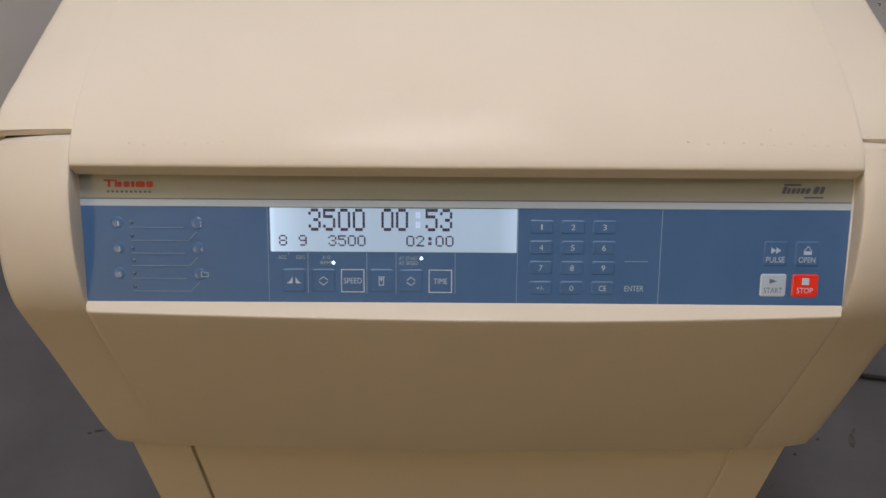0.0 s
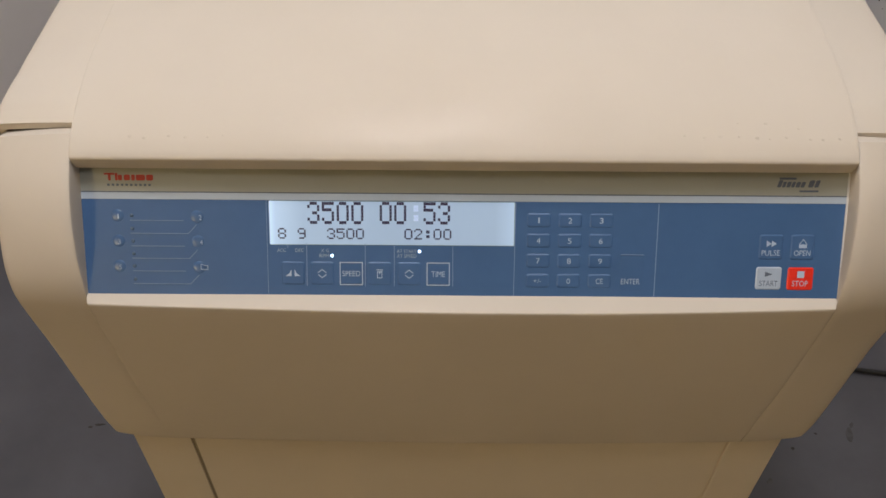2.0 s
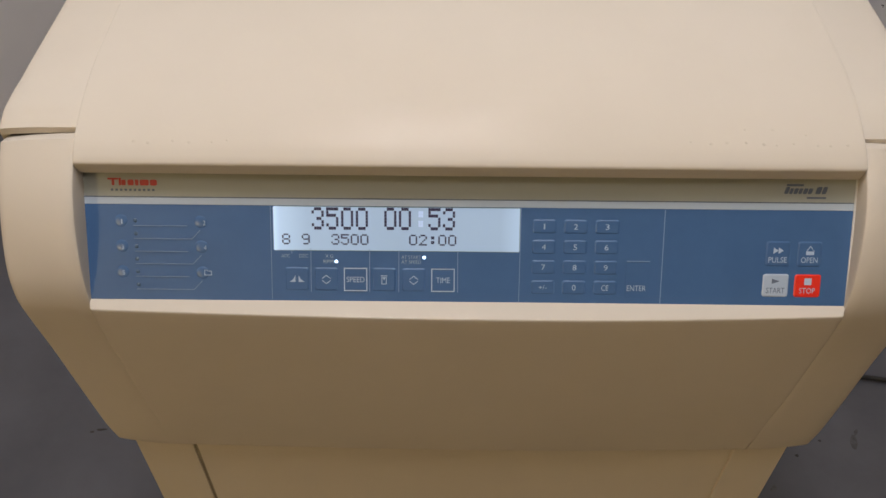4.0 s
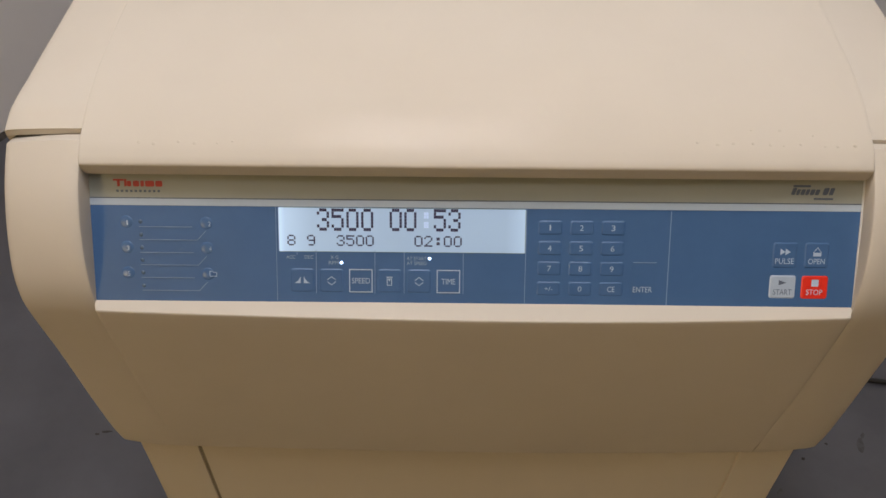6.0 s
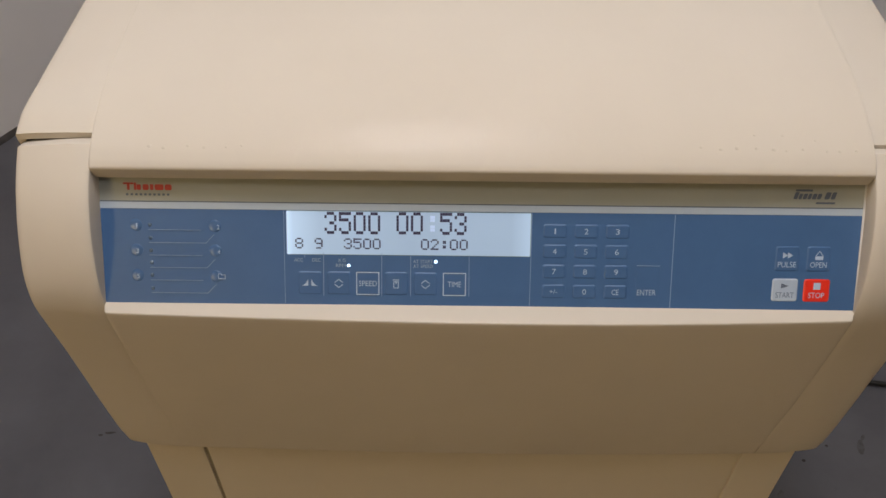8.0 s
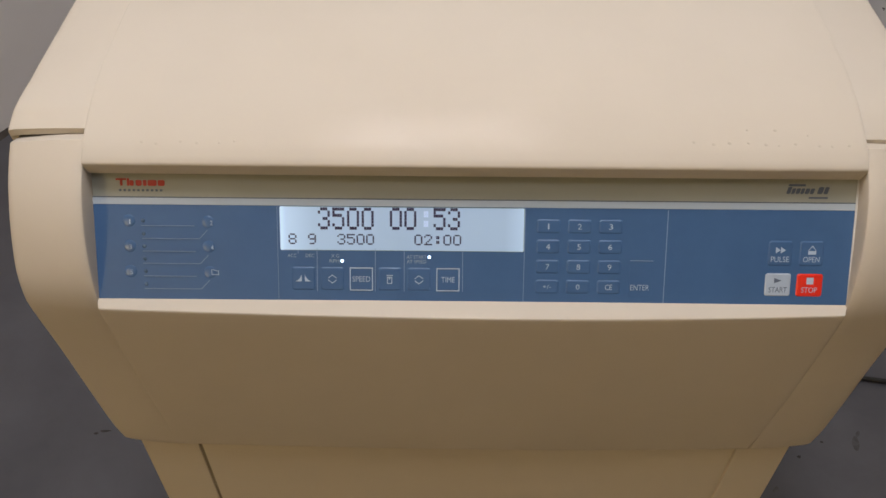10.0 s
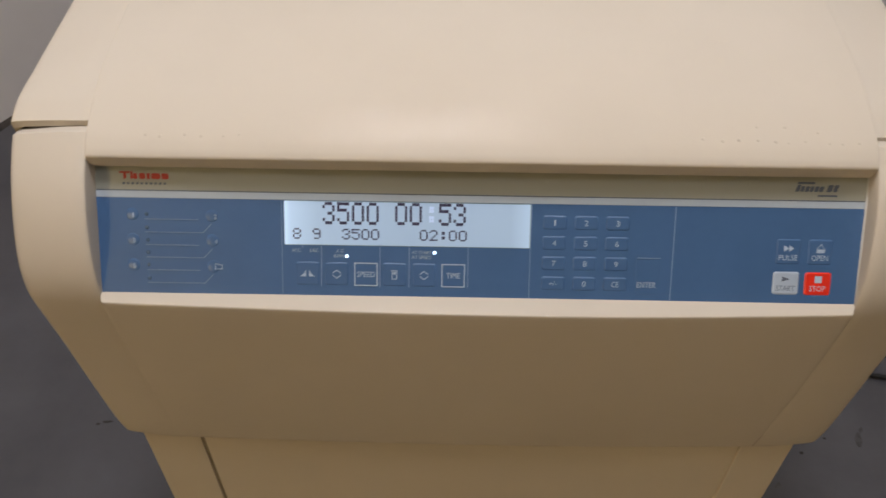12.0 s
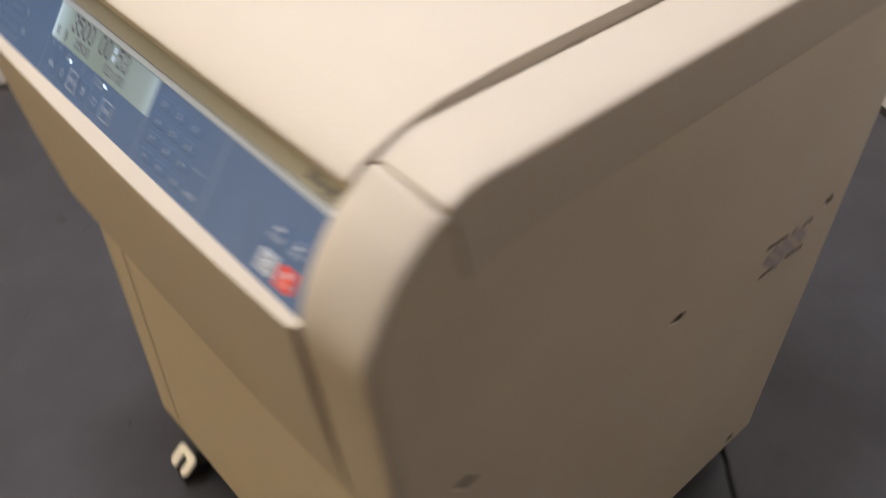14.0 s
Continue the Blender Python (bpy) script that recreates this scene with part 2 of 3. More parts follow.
def ceiling_light(u, w, power, tone, size_u=0.30, size_w=1.2):
    ob = thing("ceiling_light", room_point(u, w, ROOM_H), "long white ceiling lamp with a frosted diffuser", "ceiling light", "ceiling lamps")
    bm = box(bmesh.new(), (u - size_u / 2 - 0.03, w - size_w / 2 - 0.03, ROOM_H - 0.05), (u + size_u / 2 + 0.03, w + size_w / 2 + 0.03, ROOM_H - 0.002), 0.004)
    for v in bm.verts:
        v.co = room_point(*v.co)
    part("housing", bm, zinc, ob)
    bm = box(bmesh.new(), (u - size_u / 2, w - size_w / 2, ROOM_H - 0.062), (u + size_u / 2, w + size_w / 2, ROOM_H - 0.052), 0.003)
    for v in bm.verts:
        v.co = room_point(*v.co)
    part("diffuser", bm, diffuser_mat, ob)
    lamp = bpy.data.lights.new("ceiling_lamp", "AREA")
    lamp.shape, lamp.size, lamp.size_y, lamp.energy, lamp.color = "RECTANGLE", size_u, size_w, power, tone
    holder = new("ceiling_lamp", lamp)
    holder.matrix_world = Matrix.Translation(room_point(u, w, ROOM_H - 0.075)) @ pose(0, 0, 0, 0, 0, -30)
    return ob


for u, w, power, tone in LAMPS:
    ceiling_light(u, w, power, tone, size_w=1.2 if tone == WARM else 0.6)

# ---- the centrifuge ----
Z0 = 0.16
EAST = 0.0055  # the shell reaches a little further out on this side
centrifuge = thing("centrifuge", (0, 0.43, 0), "beige floor-standing laboratory centrifuge on casters, lid shut", "centrifuge")

# inner edge of the front cover's cheeks, from the seam with the top down to the foot of the chin
CHEEK = [(0.0648, 0.8050), (0.052, 0.7958), (0.035, 0.781), (0.020, 0.762), (0.008, 0.740), (-0.002, 0.716), (-0.0065, 0.695),
         (-0.0065, 0.678), (-0.003, 0.650), (0.004, 0.600), (0.013, 0.530), (0.0205, 0.477), (0.027, 0.440)]
CHEEK_EAST = [(0.0632, 0.8040)] + CHEEK[1:]
CHIN = [(-0.0040, 0.688), (-0.0015, 0.662), (0.0055, 0.600), (0.0140, 0.530), (0.0205, 0.477), (0.027, 0.440)]
CHEEK_STATIONS = [(0.2878, 0.0030), (0.2886, 0.0010), (0.2905, 0.0), (0.298, 0.0003), (0.305, 0.0012), (0.320, 0.0042), (0.335, 0.0080), (0.343, 0.0104), (0.3465, 0.0120), (0.3488, 0.0145), (0.350, 0.0180), (0.350, 0.024)]


def out(side, x, least=0.45):
    """Distance from the middle, stretched on the wider side."""
    return side * (x + (EAST * min(max((x - 0.288) / 0.02, least), 1.0) if side > 0 else 0.0))


def normals(points):
    out = []
    for i in range(len(points)):
        d = (points[min(i + 1, len(points) - 1)] - points[max(i - 1, 0)]).normalized()
        out.append(Vector((d[1], -d[0])))
    return out


def front_cover():
    bm = bmesh.new()
    for side in (-1, 1):
        prof = spline(CHEEK if side < 0 else CHEEK_EAST, 4)
        norm = [-n if n[0] > 0 or n[1] < -0.5 else n for n in normals(prof)]
        rows = []
        for p, n in zip(prof, norm):
            row = [(out(side, 0.2878) + (0.0032 if side > 0 else 0.0), p[0] - 0.034 * n[0], p[1] - 0.034 * n[1] + Z0)]
            slim = (0.87 + 0.13 * min((0.8075 - p[1]) / 0.05, 1.0)) * (1 - 0.55 * min(max((0.62 - p[1]) / 0.15, 0), 1))
            edge = min(max((p[1] - 0.476) / 0.04, 0), 1)
            dip = 0.0045 * min(max((p[1] - 0.470) / 0.17, 0), 1) * min(max((0.735 - p[1]) / 0.06, 0), 1)
            flare = -0.0028 * min(max((p[1] - 0.52) / 0.10, -0.8), 1) * min(max((0.775 - p[1]) / 0.05, 0), 1) if side < 0 else 0.0
            row += [(out(side, x) + flare * min(max((x - 0.320) / 0.025, 0), 1), p[0] - (d if d > 0.02 else slim * d if x > 0.29 else slim * edge * d) * n[0] + dip * max(1 - (max(x - 0.2878, 0) / 0.055) ** 2, 0), p[1] - (d if d > 0.02 else slim * d if x > 0.29 else slim * edge * d) * n[1] + Z0) for x, d in CHEEK_STATIONS]
            rows.append(row)
        # rolled foot of the cheek
        for dy, dz in ((0.003, -0.006), (0.008, -0.0095), (0.016, -0.011), (0.042, -0.011)):
            rows.append([(x, max(y, 0.027) if k == 0 else y, z) for k, (x, y, z) in enumerate((q[0], q[1] + dy, q[2] + dz) for q in rows[len(prof) - 1])])
        # lip that closes the seam
        first = rows[0]
        rows.insert(0, [(x, y + 0.010, z - 0.0030) for x, y, z in first])
        rows.insert(0, [(x, y + 0.016, z - 0.030) for x, y, z in first])
        grid(bm, rows if side > 0 else [r[::-1] for r in rows])
    # the chin, bowed forward in the middle, with the ledge under the control panel
    ledge = [(0.010, 0.7015, 0.0), (0.0015, 0.6997, 0.75), (-0.0010, 0.6990, 0.92), (-0.0030, 0.6984, 1.0), (-0.0041, 0.6980, 1.0), (-0.0046, 0.6972, 1.0), (-0.0047, 0.6962, 1.0)]
    chin = ledge + [(p[0], p[1], 1.0 - 0.35 * (0.688 - p[1]) / 0.25) for p in spline(CHIN, 6)] + [(0.030, 0.434, 0.6), (0.035, 0.4305, 0.6), (0.069, 0.429, 0.0)]
    ends = [(-0.2890, 0.016), (-0.2858, 0.010), (-0.2857, 0.0016), (-0.2853, 0.0007), (-0.2845, 0.0002)]
    west = [(-0.2890, 0.016), (-0.2882, 0.010), (-0.2880, 0.0020), (-0.2872, 0.0008), (-0.2858, 0.0002)]
    columns = west + [(-0.283 + 0.569 * k / 30, 0.0) for k in range(31)] + [(0.0034 - x, d) for x, d in ends[::-1]]
    rows = []
    for y, z, w in chin:
        proud = 0.0045 * min(max((z - 0.455) / 0.10, 0), 1) if z < 0.6975 else 0.0045
        fall = min(max((z - 0.476) / 0.03, 0), 1) if z < 0.6985 else 0.0
        rows.append([(x, y - proud + max(e * fall, 0.006 if e > 0.015 else 0.0) - 0.0070 * w * (0.72 + 0.28 * min(max((x + 0.20) / 0.30, 0), 1)) * max(1 - ((x - 0.0017) / 0.2865) ** 2, 0), z + Z0) for x, e in columns])
    grid(bm, rows)
    bmesh.ops.remove_doubles(bm, verts=bm.verts, dist=1e-5)
    bmesh.ops.recalc_face_normals(bm, faces=bm.faces)
    return part("front_cover", bm, shell, centrifuge, "beige moulded front cover with a sloping chin", True)


front_cover()

# top: a lid between two side caps
CAP = [(0.0722, 0.8140), (0.082, 0.8188), (0.098, 0.8245), (0.132, 0.8285), (0.20, 0.829), (0.36, 0.829), (0.56, 0.829), (0.73, 0.828), (0.775, 0.822), (0.793, 0.80)]
CAP_EAST = [(0.0690, 0.8116), (0.081, 0.8182)] + CAP[2:]
CAP_STATIONS = [(0.2880, 0.020, 0), (0.2880, 0.0128, 0), (0.2888, 0.0124, 0), (0.303, 0.0126, 0), (0.314, 0.0132, 0), (0.326, 0.0142, 0), (0.338, 0.0158, 0), (0.3455, 0.0174, 0), (0.3475, 0.0183, 0), (0.3491, 0.0195, 0), (0.3502, 0.0212, 0), (0.3508, 0.0234, 0),
                (0.3512, 0.0234, 0.003), (0.3518, 0.0234, 0.012), (0.3521, 0.0234, 0.036), (0.3518, 0.0234, 0.050), (0.3512, 0.0234, 0.058), (0.3506, 0.0234, 0.063), (0.3499, 0.0234, 0.066)]


def side_cap(side):
    bm = bmesh.new()
    prof = spline(CAP if side < 0 else CAP_EAST, 5)
    norm = [n if n[1] > 0 else -n for n in normals(prof)]
    rows = []
    for i, (p, n) in enumerate(zip(prof, norm)):
        if p[0] > 0.75:
            n = Vector((0, 1))
        near = 0.66 + 0.34 * min(max((p[0] - 0.07) / 0.06, 0), 1)
        sag = min(max((0.18 - p[0]) / 0.11, 0), 1) ** 2 if side > 0 else 0.0
        fall = min(1.0 + 0.2 * sag, (p[1] - near * 0.0234 * n[1] - 0.742 + 0.014 * sag) / 0.063)
        rows.append([(out(side, x, 0.0), p[0] - near * d * n[0] + 0.25 * fall * down, p[1] - near * d * n[1] - fall * down + Z0) for x, d, down in CAP_STATIONS])
    # turned-in front edge: under the top, and behind the skirt
    first = rows[0]
    turned = [min(down / 0.003, 1.0) for x, d, down in CAP_STATIONS]
    rows.insert(0, [(x - side * 0.0015 * s, y + 0.0004, z - 0.0058 * (1 - s)) for (x, y, z), s in zip(first, turned)])
    rows.insert(0, [(x - side * 0.0060 * s, y + 0.0004 + 0.0118 * (1 - s), z - 0.0058 * (1 - s)) for (x, y, z), s in zip(first, turned)])
    grid(bm, rows)
    bmesh.ops.recalc_face_normals(bm, faces=bm.faces)
    return part("side_cap", bm, shell, centrifuge, "beige rounded top edge cap", True)


for side in (-1, 1):
    side_cap(side)

LID = [(0.095, 0.7900), (0.0680, 0.7885), (0.0545, 0.7848), (0.0518, 0.7856), (0.0486, 0.7940), (0.0478, 0.7966), (0.0479, 0.7980), (0.0490, 0.7996), (0.0525, 0.8026), (0.061, 0.8079), (0.076, 0.8145), (0.098, 0.8218), (0.132, 0.8294),
       (0.17, 0.8330), (0.22, 0.8346), (0.36, 0.835), (0.56, 0.835), (0.73, 0.834), (0.775, 0.828), (0.793, 0.80)]


LID_WEST, LID_EAST = -0.2875, 0.2895


def lid():
    bm = bmesh.new()
    prof = spline(LID, 4)
    edge = ((0.0, 0.034), (0.0, 0.0012), (0.0004, 0.0004), (0.0014, 0.0))
    middle = [-0.2855 + 0.572 * k / 28 for k in range(29)]
    columns = [(LID_WEST + a, d) for a, d in edge] + [(x, 0.0) for x in middle] + [(LID_EAST - a, d) for a, d in edge[::-1]]
    rows = []
    for p in prof:
        row = []
        front = 1.0 if p[0] < 0.1 else 0.0
        above = min(max((p[1] - 0.785) / 0.02, 0), 1)
        for x, drop in columns:
            u = x / 0.2885
            crown = (0.009 * (1 - u * u) - 0.005) * min(max((p[0] - 0.06) / 0.1, 0), 1) - (0.0026 * u * u - 0.0010) * max(1 - (p[0] - 0.05) / 0.05, 0) * front
            row.append((x, p[0] - 0.003 * (1 - u * u) * front + 0.5 * drop * (1 - 0.5 * above), p[1] + crown - 0.8 * drop * above + Z0))
        rows.append(row)
    grid(bm, rows)
    bmesh.ops.recalc_face_normals(bm, faces=bm.faces)
    return part("lid", bm, shell, centrifuge, "beige lid with a fine orange-peel finish, shut", True)


lid_part = lid()


def lid_height(x, y):
    """Height of the lid's outer face above its base line."""
    u = x / 0.2885
    prof = [p for p in spline(LID, 4) if p[1] > 0.7985]
    back = y + 0.003 * (1 - u * u)
    for p, q in zip(prof, prof[1:]):
        if p[0] <= back <= q[0]:
            z = p[1] + (q[1] - p[1]) * (back - p[0]) / (q[0] - p[0])
    return z + (0.009 * (1 - u * u) - 0.005) * min(max((back - 0.06) / 0.1, 0), 1) - (0.0026 * u * u - 0.0010) * max(1 - (back - 0.05) / 0.05, 0)


def blisters():
    """Tiny raised spots in the lid's paint, in a row above its lip."""
    rng = random.Random(3)
    bm = bmesh.new()
    bmesh.ops.create_uvsphere(bm, u_segments=8, v_segments=5, radius=1.0)
    me = mesh_of(bm, "paint_blister", shell, True)
    spots = [(0.163 + 0.0127 * k + rng.uniform(-0.003, 0.003), 0.0) for k in range(10)] + [(-0.247 + 0.0150 * k + rng.uniform(-0.004, 0.004), -0.002) for k in range(6)]
    spots += [(0.20 + 0.022 * k + rng.uniform(-0.006, 0.006), rng.uniform(0.007, 0.011)) for k in range(3)]
    for x, up in spots:
        y = 0.0615 + up + rng.uniform(-0.0008, 0.0008)
        ob = place_under(new("paint_blister", me), lid_part)
        r = rng.uniform(0.0010, 0.0017)
        ob.location = (x, y, lid_height(x, y) + Z0)
        ob.scale = (r, r, (0.00040 if x > 0 else 0.00030) * rng.uniform(0.5, 1.0))
        ob.rotation_euler = (radians(36), 0, 0)


blisters()


def inner_frame():
    outline = [(0.066, 0.085), (0.066, 0.415), (0.05, 0.45), (0.028, 0.60), (0.018, 0.685), (0.024, 0.702), (0.068, 0.764), (0.078, 0.785), (0.100, 0.806), (0.14, 0.812), (0.778, 0.812), (0.778, 0.085)]
    return part("inner_frame", slab(bmesh.new(), [(y, z - Z0 + Z0) for y, z in outline], 0.690, lambda u, v, h: (h - 0.342, u, v + (Z0 if v > 0.1 else 0.0))), inner_shade_mat, centrifuge)


inner_frame()


# side panels with a folded front flange beside the lower door
def side_panel(side):
    outer = [(p[0] - 0.0235 * n[0], p[1] - 0.0235 * n[1]) for p, n in zip(spline(CHEEK, 2), [-n if n[0] > 0 or n[1] < -0.5 else n for n in normals(spline(CHEEK, 2))])]
    outline = [(0.0620, 0.08 - Z0), (0.0620, 0.430)] + outer[::-1] + [(0.0928, 0.748), (0.790, 0.748), (0.790, 0.08 - Z0)]
    bm = slab(bmesh.new(), outline, 0.004, lambda u, v, h: (out(side, 0.3462 + h), u, v + Z0))
    bmesh.ops.recalc_face_normals(bm, faces=bm.faces)
    ob = part("side_panel", bm, sheet, centrifuge, "flat beige sheet-metal side panel")
    a, b = sorted((-0.2872, -0.3475) if side < 0 else (0.2972, out(1, 0.3475)))
    bm = box(bmesh.new(), (a, 0.0580 if side < 0 else 0.0558, 0.08), (b, 0.0598, 0.60), 0.0006 if side < 0 else 0.0017)
    part("front_flange", bm, sheet, ob)
    a, b = sorted((out(side, 0.3360), out(side, 0.3480)))
    # added block behind the cap seam, coloured dark for the slot's shade
    part("seam_backing", box(bmesh.new(), (a, 0.072, 0.73 + Z0), (b, 0.115, 0.790 + Z0)), inner_shade_mat, ob)
    return ob


side_panels = {side: side_panel(side) for side in (-1, 1)}
part("front_door", box(bmesh.new(), (-0.2837, 0.0582, 0.08), (0.2962, 0.0600, 0.60), 0.0014, 3), sheet, centrifuge, "flat beige lower front panel")
# added strip behind the west door gap, its brown standing in for shade
part("gap_backing", box(bmesh.new(), (-0.2900, 0.0594, 0.081), (-0.2805, 0.0606, 0.599)), inner_shade_mat, centrifuge)
part("gap_backing", box(bmesh.new(), (0.2930, 0.0590, 0.081), (0.2990, 0.0606, 0.599)), sheet, centrifuge)
part("rear_panel", box(bmesh.new(), (-0.346, 0.787, 0.08), (0.351, 0.791, 0.965), 0.001), sheet, centrifuge)
part("base_plate", box(bmesh.new(), (-0.345, 0.075, 0.074), (0.350, 0.786, 0.079)), black, centrifuge)


def oval(bm, y, z, ry, rz, x, lift, n=18):
    """A flat oval boss on the east side."""
    return slab(bm, [(y + ry * math.cos(2 * math.pi * k / n), z + rz * math.sin(2 * math.pi * k / n)) for k in range(n)], lift, lambda u, v, h: (x + EAST + h, u, v))


def screw(y, z):
    """A screw sunk in a torn slot of the side panel."""
    bm = bmesh.new()
    oval(bm, y - 0.001, z - 0.0020, 0.0115, 0.0072, 0.3501, 0.0005)
    ob = part("slot_rim", bm, sheet, side_panels[1], "pressed rim of the screw slot")
    part("slot", oval(bmesh.new(), y + 0.001, z, 0.0110, 0.0048, 0.3503, 0.0008), slot_mat, side_panels[1], "dark screw slot")
    part("screw_head", oval(bmesh.new(), y - 0.0075, z - 0.0038, 0.0034, 0.0022, 0.3506, 0.0009, 12), zinc, side_panels[1], "bright screw head")


for y, z in ((0.101, 0.630), (0.417, 0.617), (0.737, 0.607), (0.720, 0.104)):
    screw(y, z)


# remains of a sticker on the side, its print unreadable
def sticker_stroke(name, mat, a, b, width, depth):
    along = Vector((b[0] - a[0], b[1] - a[1])).normalized()
    across = Vector((-along[1], along[0])) * width / 2
    outline = [(a[0] - across[0], a[1] - across[1]), (b[0] - across[0], b[1] - across[1]), (b[0] + across[0], b[1] + across[1]), (a[0] + across[0], a[1] + across[1])]
    bm = slab(bmesh.new(), outline, depth, lambda u, v, h: (0.3501 + EAST + h, u, v))
    bmesh.ops.recalc_face_normals(bm, faces=bm.faces)
    part(name, bm, mat, side_panels[1], "faded lilac remains of a sticker" if mat is sticker_mat else "")


for k, (a, b, width) in enumerate((((0.602, 0.586), (0.648, 0.548), 0.014), ((0.618, 0.596), (0.660, 0.556), 0.012), ((0.640, 0.596), (0.682, 0.552), 0.012), ((0.660, 0.600), (0.700, 0.562), 0.013), ((0.682, 0.592), (0.705, 0.566), 0.006))):
    sticker_stroke("sticker_shred", sticker_mat, a, b, width, 0.0003 + 0.00012 * k)
for a, b in (((0.597, 0.608), (0.644, 0.601)), ((0.602, 0.555), (0.636, 0.554)), ((0.686, 0.596), (0.707, 0.593)), ((0.663, 0.553), (0.706, 0.547))):
    sticker_stroke("print_bar", ink, a, b, 0.0032, 0.0011)


# casters
def caster(x, y, brake):
    ob = place_under(new("caster"), centrifuge)
    ob.location = (0, 0, 0)
    tagged(ob, "swivel caster with a black wheel and white metal fork")
    bm = bmesh.new()
    bmesh.ops.create_cone(bm, cap_ends=True, segments=28, radius1=0.030, radius2=0.030, depth=0.024, matrix=Matrix.Translation((x, y, 0.030)) @ Matrix.Rotation(radians(90), 4, "Y"))
    bmesh.ops.bevel(bm, geom=[e for e in bm.edges if len(e.link_faces) == 2 and any(len(f.verts) > 4 for f in e.link_faces)], offset=0.004, segments=3, affect="EDGES", profile=0.5)
    part("wheel", bm, black, ob)
    bm = bmesh.new()
    for s in (-1, 1):
        box(bm, (x + s * 0.016 - 0.0015, y - 0.016, 0.022), (x + s * 0.016 + 0.0015, y + 0.016, 0.068), 0.0008)
    box(bm, (x - 0.0175, y - 0.02, 0.066), (x + 0.0175, y + 0.02, 0.069), 0.0008)
    box(bm, (x - 0.03, y - 0.03, 0.070), (x + 0.03, y + 0.03, 0.0735), 0.0008)
    part("fork", bm, zinc, ob)
    bm = bmesh.new()
    bmesh.ops.create_cone(bm, cap_ends=True, segments=12, radius1=0.005, radius2=0.005, depth=0.042, matrix=Matrix.Translation((x, y, 0.030)) @ Matrix.Rotation(radians(90), 4, "Y"))
    part("axle", bm, steel, ob)
    if brake:
        bm = bmesh.new()
        # U-shaped foot pedal that reaches out in front of the body
        u_shape = [(-0.012, 0.0), (0.024, 0.0), (0.030, -0.004), (0.032, -0.012), (0.032, -0.036), (0.030, -0.046), (0.024, -0.051), (0.017, -0.051), (0.0145, -0.046), (0.0145, -0.021), (0.0125, -0.017), (0.0025, -0.017), (0.0005, -0.021), (0.0005, -0.046), (-0.003, -0.051), (-0.012, -0.051), (-0.017, -0.046), (-0.018, -0.036), (-0.018, -0.007)]
        slab(bm, u_shape, 0.006, lambda a, b, h: (x + a + 0.004, y - 0.058 + 0.58 * b - 0.6 * h, 0.070 + 0.8 * h + 0.50 * b - 9.0 * max(-b - 0.036, 0) ** 2))
        bmesh.ops.recalc_face_normals(bm, faces=bm.faces)
        bmesh.ops.bevel(bm, geom=list(bm.edges), offset=0.0015, segments=2, affect="EDGES", profile=0.5)
        part("brake_pedal", bm, pedal_mat, ob, "white U-shaped brake pedal")
        bm = bmesh.new()
        box(bm, (x - 0.004, y - 0.088, 0.010), (x + 0.024, y - 0.030, 0.040), 0.004)
        part("brake_shoe", bm, black, ob)


for x, y, brake in ((-0.252, 0.108, True), (0.258, 0.108, True), (-0.258, 0.70, False), (0.258, 0.70, False)):
    caster(x, y, brake)

# ---- control panel, in its own plane: u to the right, v up the slope, h out of it ----
V_AXIS, H_AXIS = Vector((0, 0.589, 0.808)), Vector((0, -0.808, 0.589))


def on_panel(u, v, h):
    return Vector((u, 0, 0.70 + Z0)) + v * V_AXIS + h * H_AXIS


def plate(outline, depth, lift=0.0):
    return slab(bmesh.new(), outline, depth, lambda u, v, h: on_panel(u, v, h + lift))


def rect(u0, v0, u1, v1):
    return [(u0, v0), (u1, v0), (u1, v1), (u0, v1)]


def stroke(points, width):
    """Outline bars along a broken line."""
    bm = bmesh.new()
    for (a, b), (c, d) in zip(points, points[1:]):
        along = Vector((c - a, d - b)).normalized() * (width / 2)
        side = Vector((-along[1], along[0]))
        a2, b2, c2, d2 = a - along[0], b - along[1], c + along[0], d + along[1]
        slab(bm, [(a2 - side[0], b2 - side[1]), (c2 - side[0], d2 - side[1]), (c2 + side[0], d2 + side[1]), (a2 + side[0], b2 + side[1])], 0.00008, lambda u, v, h: on_panel(u, v, h + INK_LIFT))
    return bm


INK_LIFT = 0.0013
panel = part("control_panel", plate(rect(-0.2905, -0.001, 0.2950, 0.1120), 0.0006, -0.0006), strip_mat, centrifuge, "control panel with blue keypad foil and backlit display")
part("blue_foil", plate(rect(-0.2900, 0.0002, 0.2904, 0.0738), 0.0004, 0.0002), blue, panel, "blue membrane foil")
part("white_band", plate(rect(-0.2900, 0.0740, 0.2904, 0.0790), 0.0004, 0.0002), band_mat, panel)
part("dark_rule", plate(rect(-0.2900, 0.0791, 0.2904, 0.0798), 0.0004, 0.0002), dark_print, panel)
part("edge_trim", plate(rect(0.2905, 0.0002, 0.2928, 0.1000), 0.0006, 0.0003), trim_mat, panel, "pale edge trim beside the foil")


def bars(name, items, mat, slant=0.0):
    for u, v, w, h in items:
        part(name, slab(bmesh.new(), rounded(u, v, u + w, v + h, min(w, h) * 0.25, 2), 0.00012, lambda a, b, c: on_panel(a + slant * (b - v), b, c + 0.0004)), mat, panel)


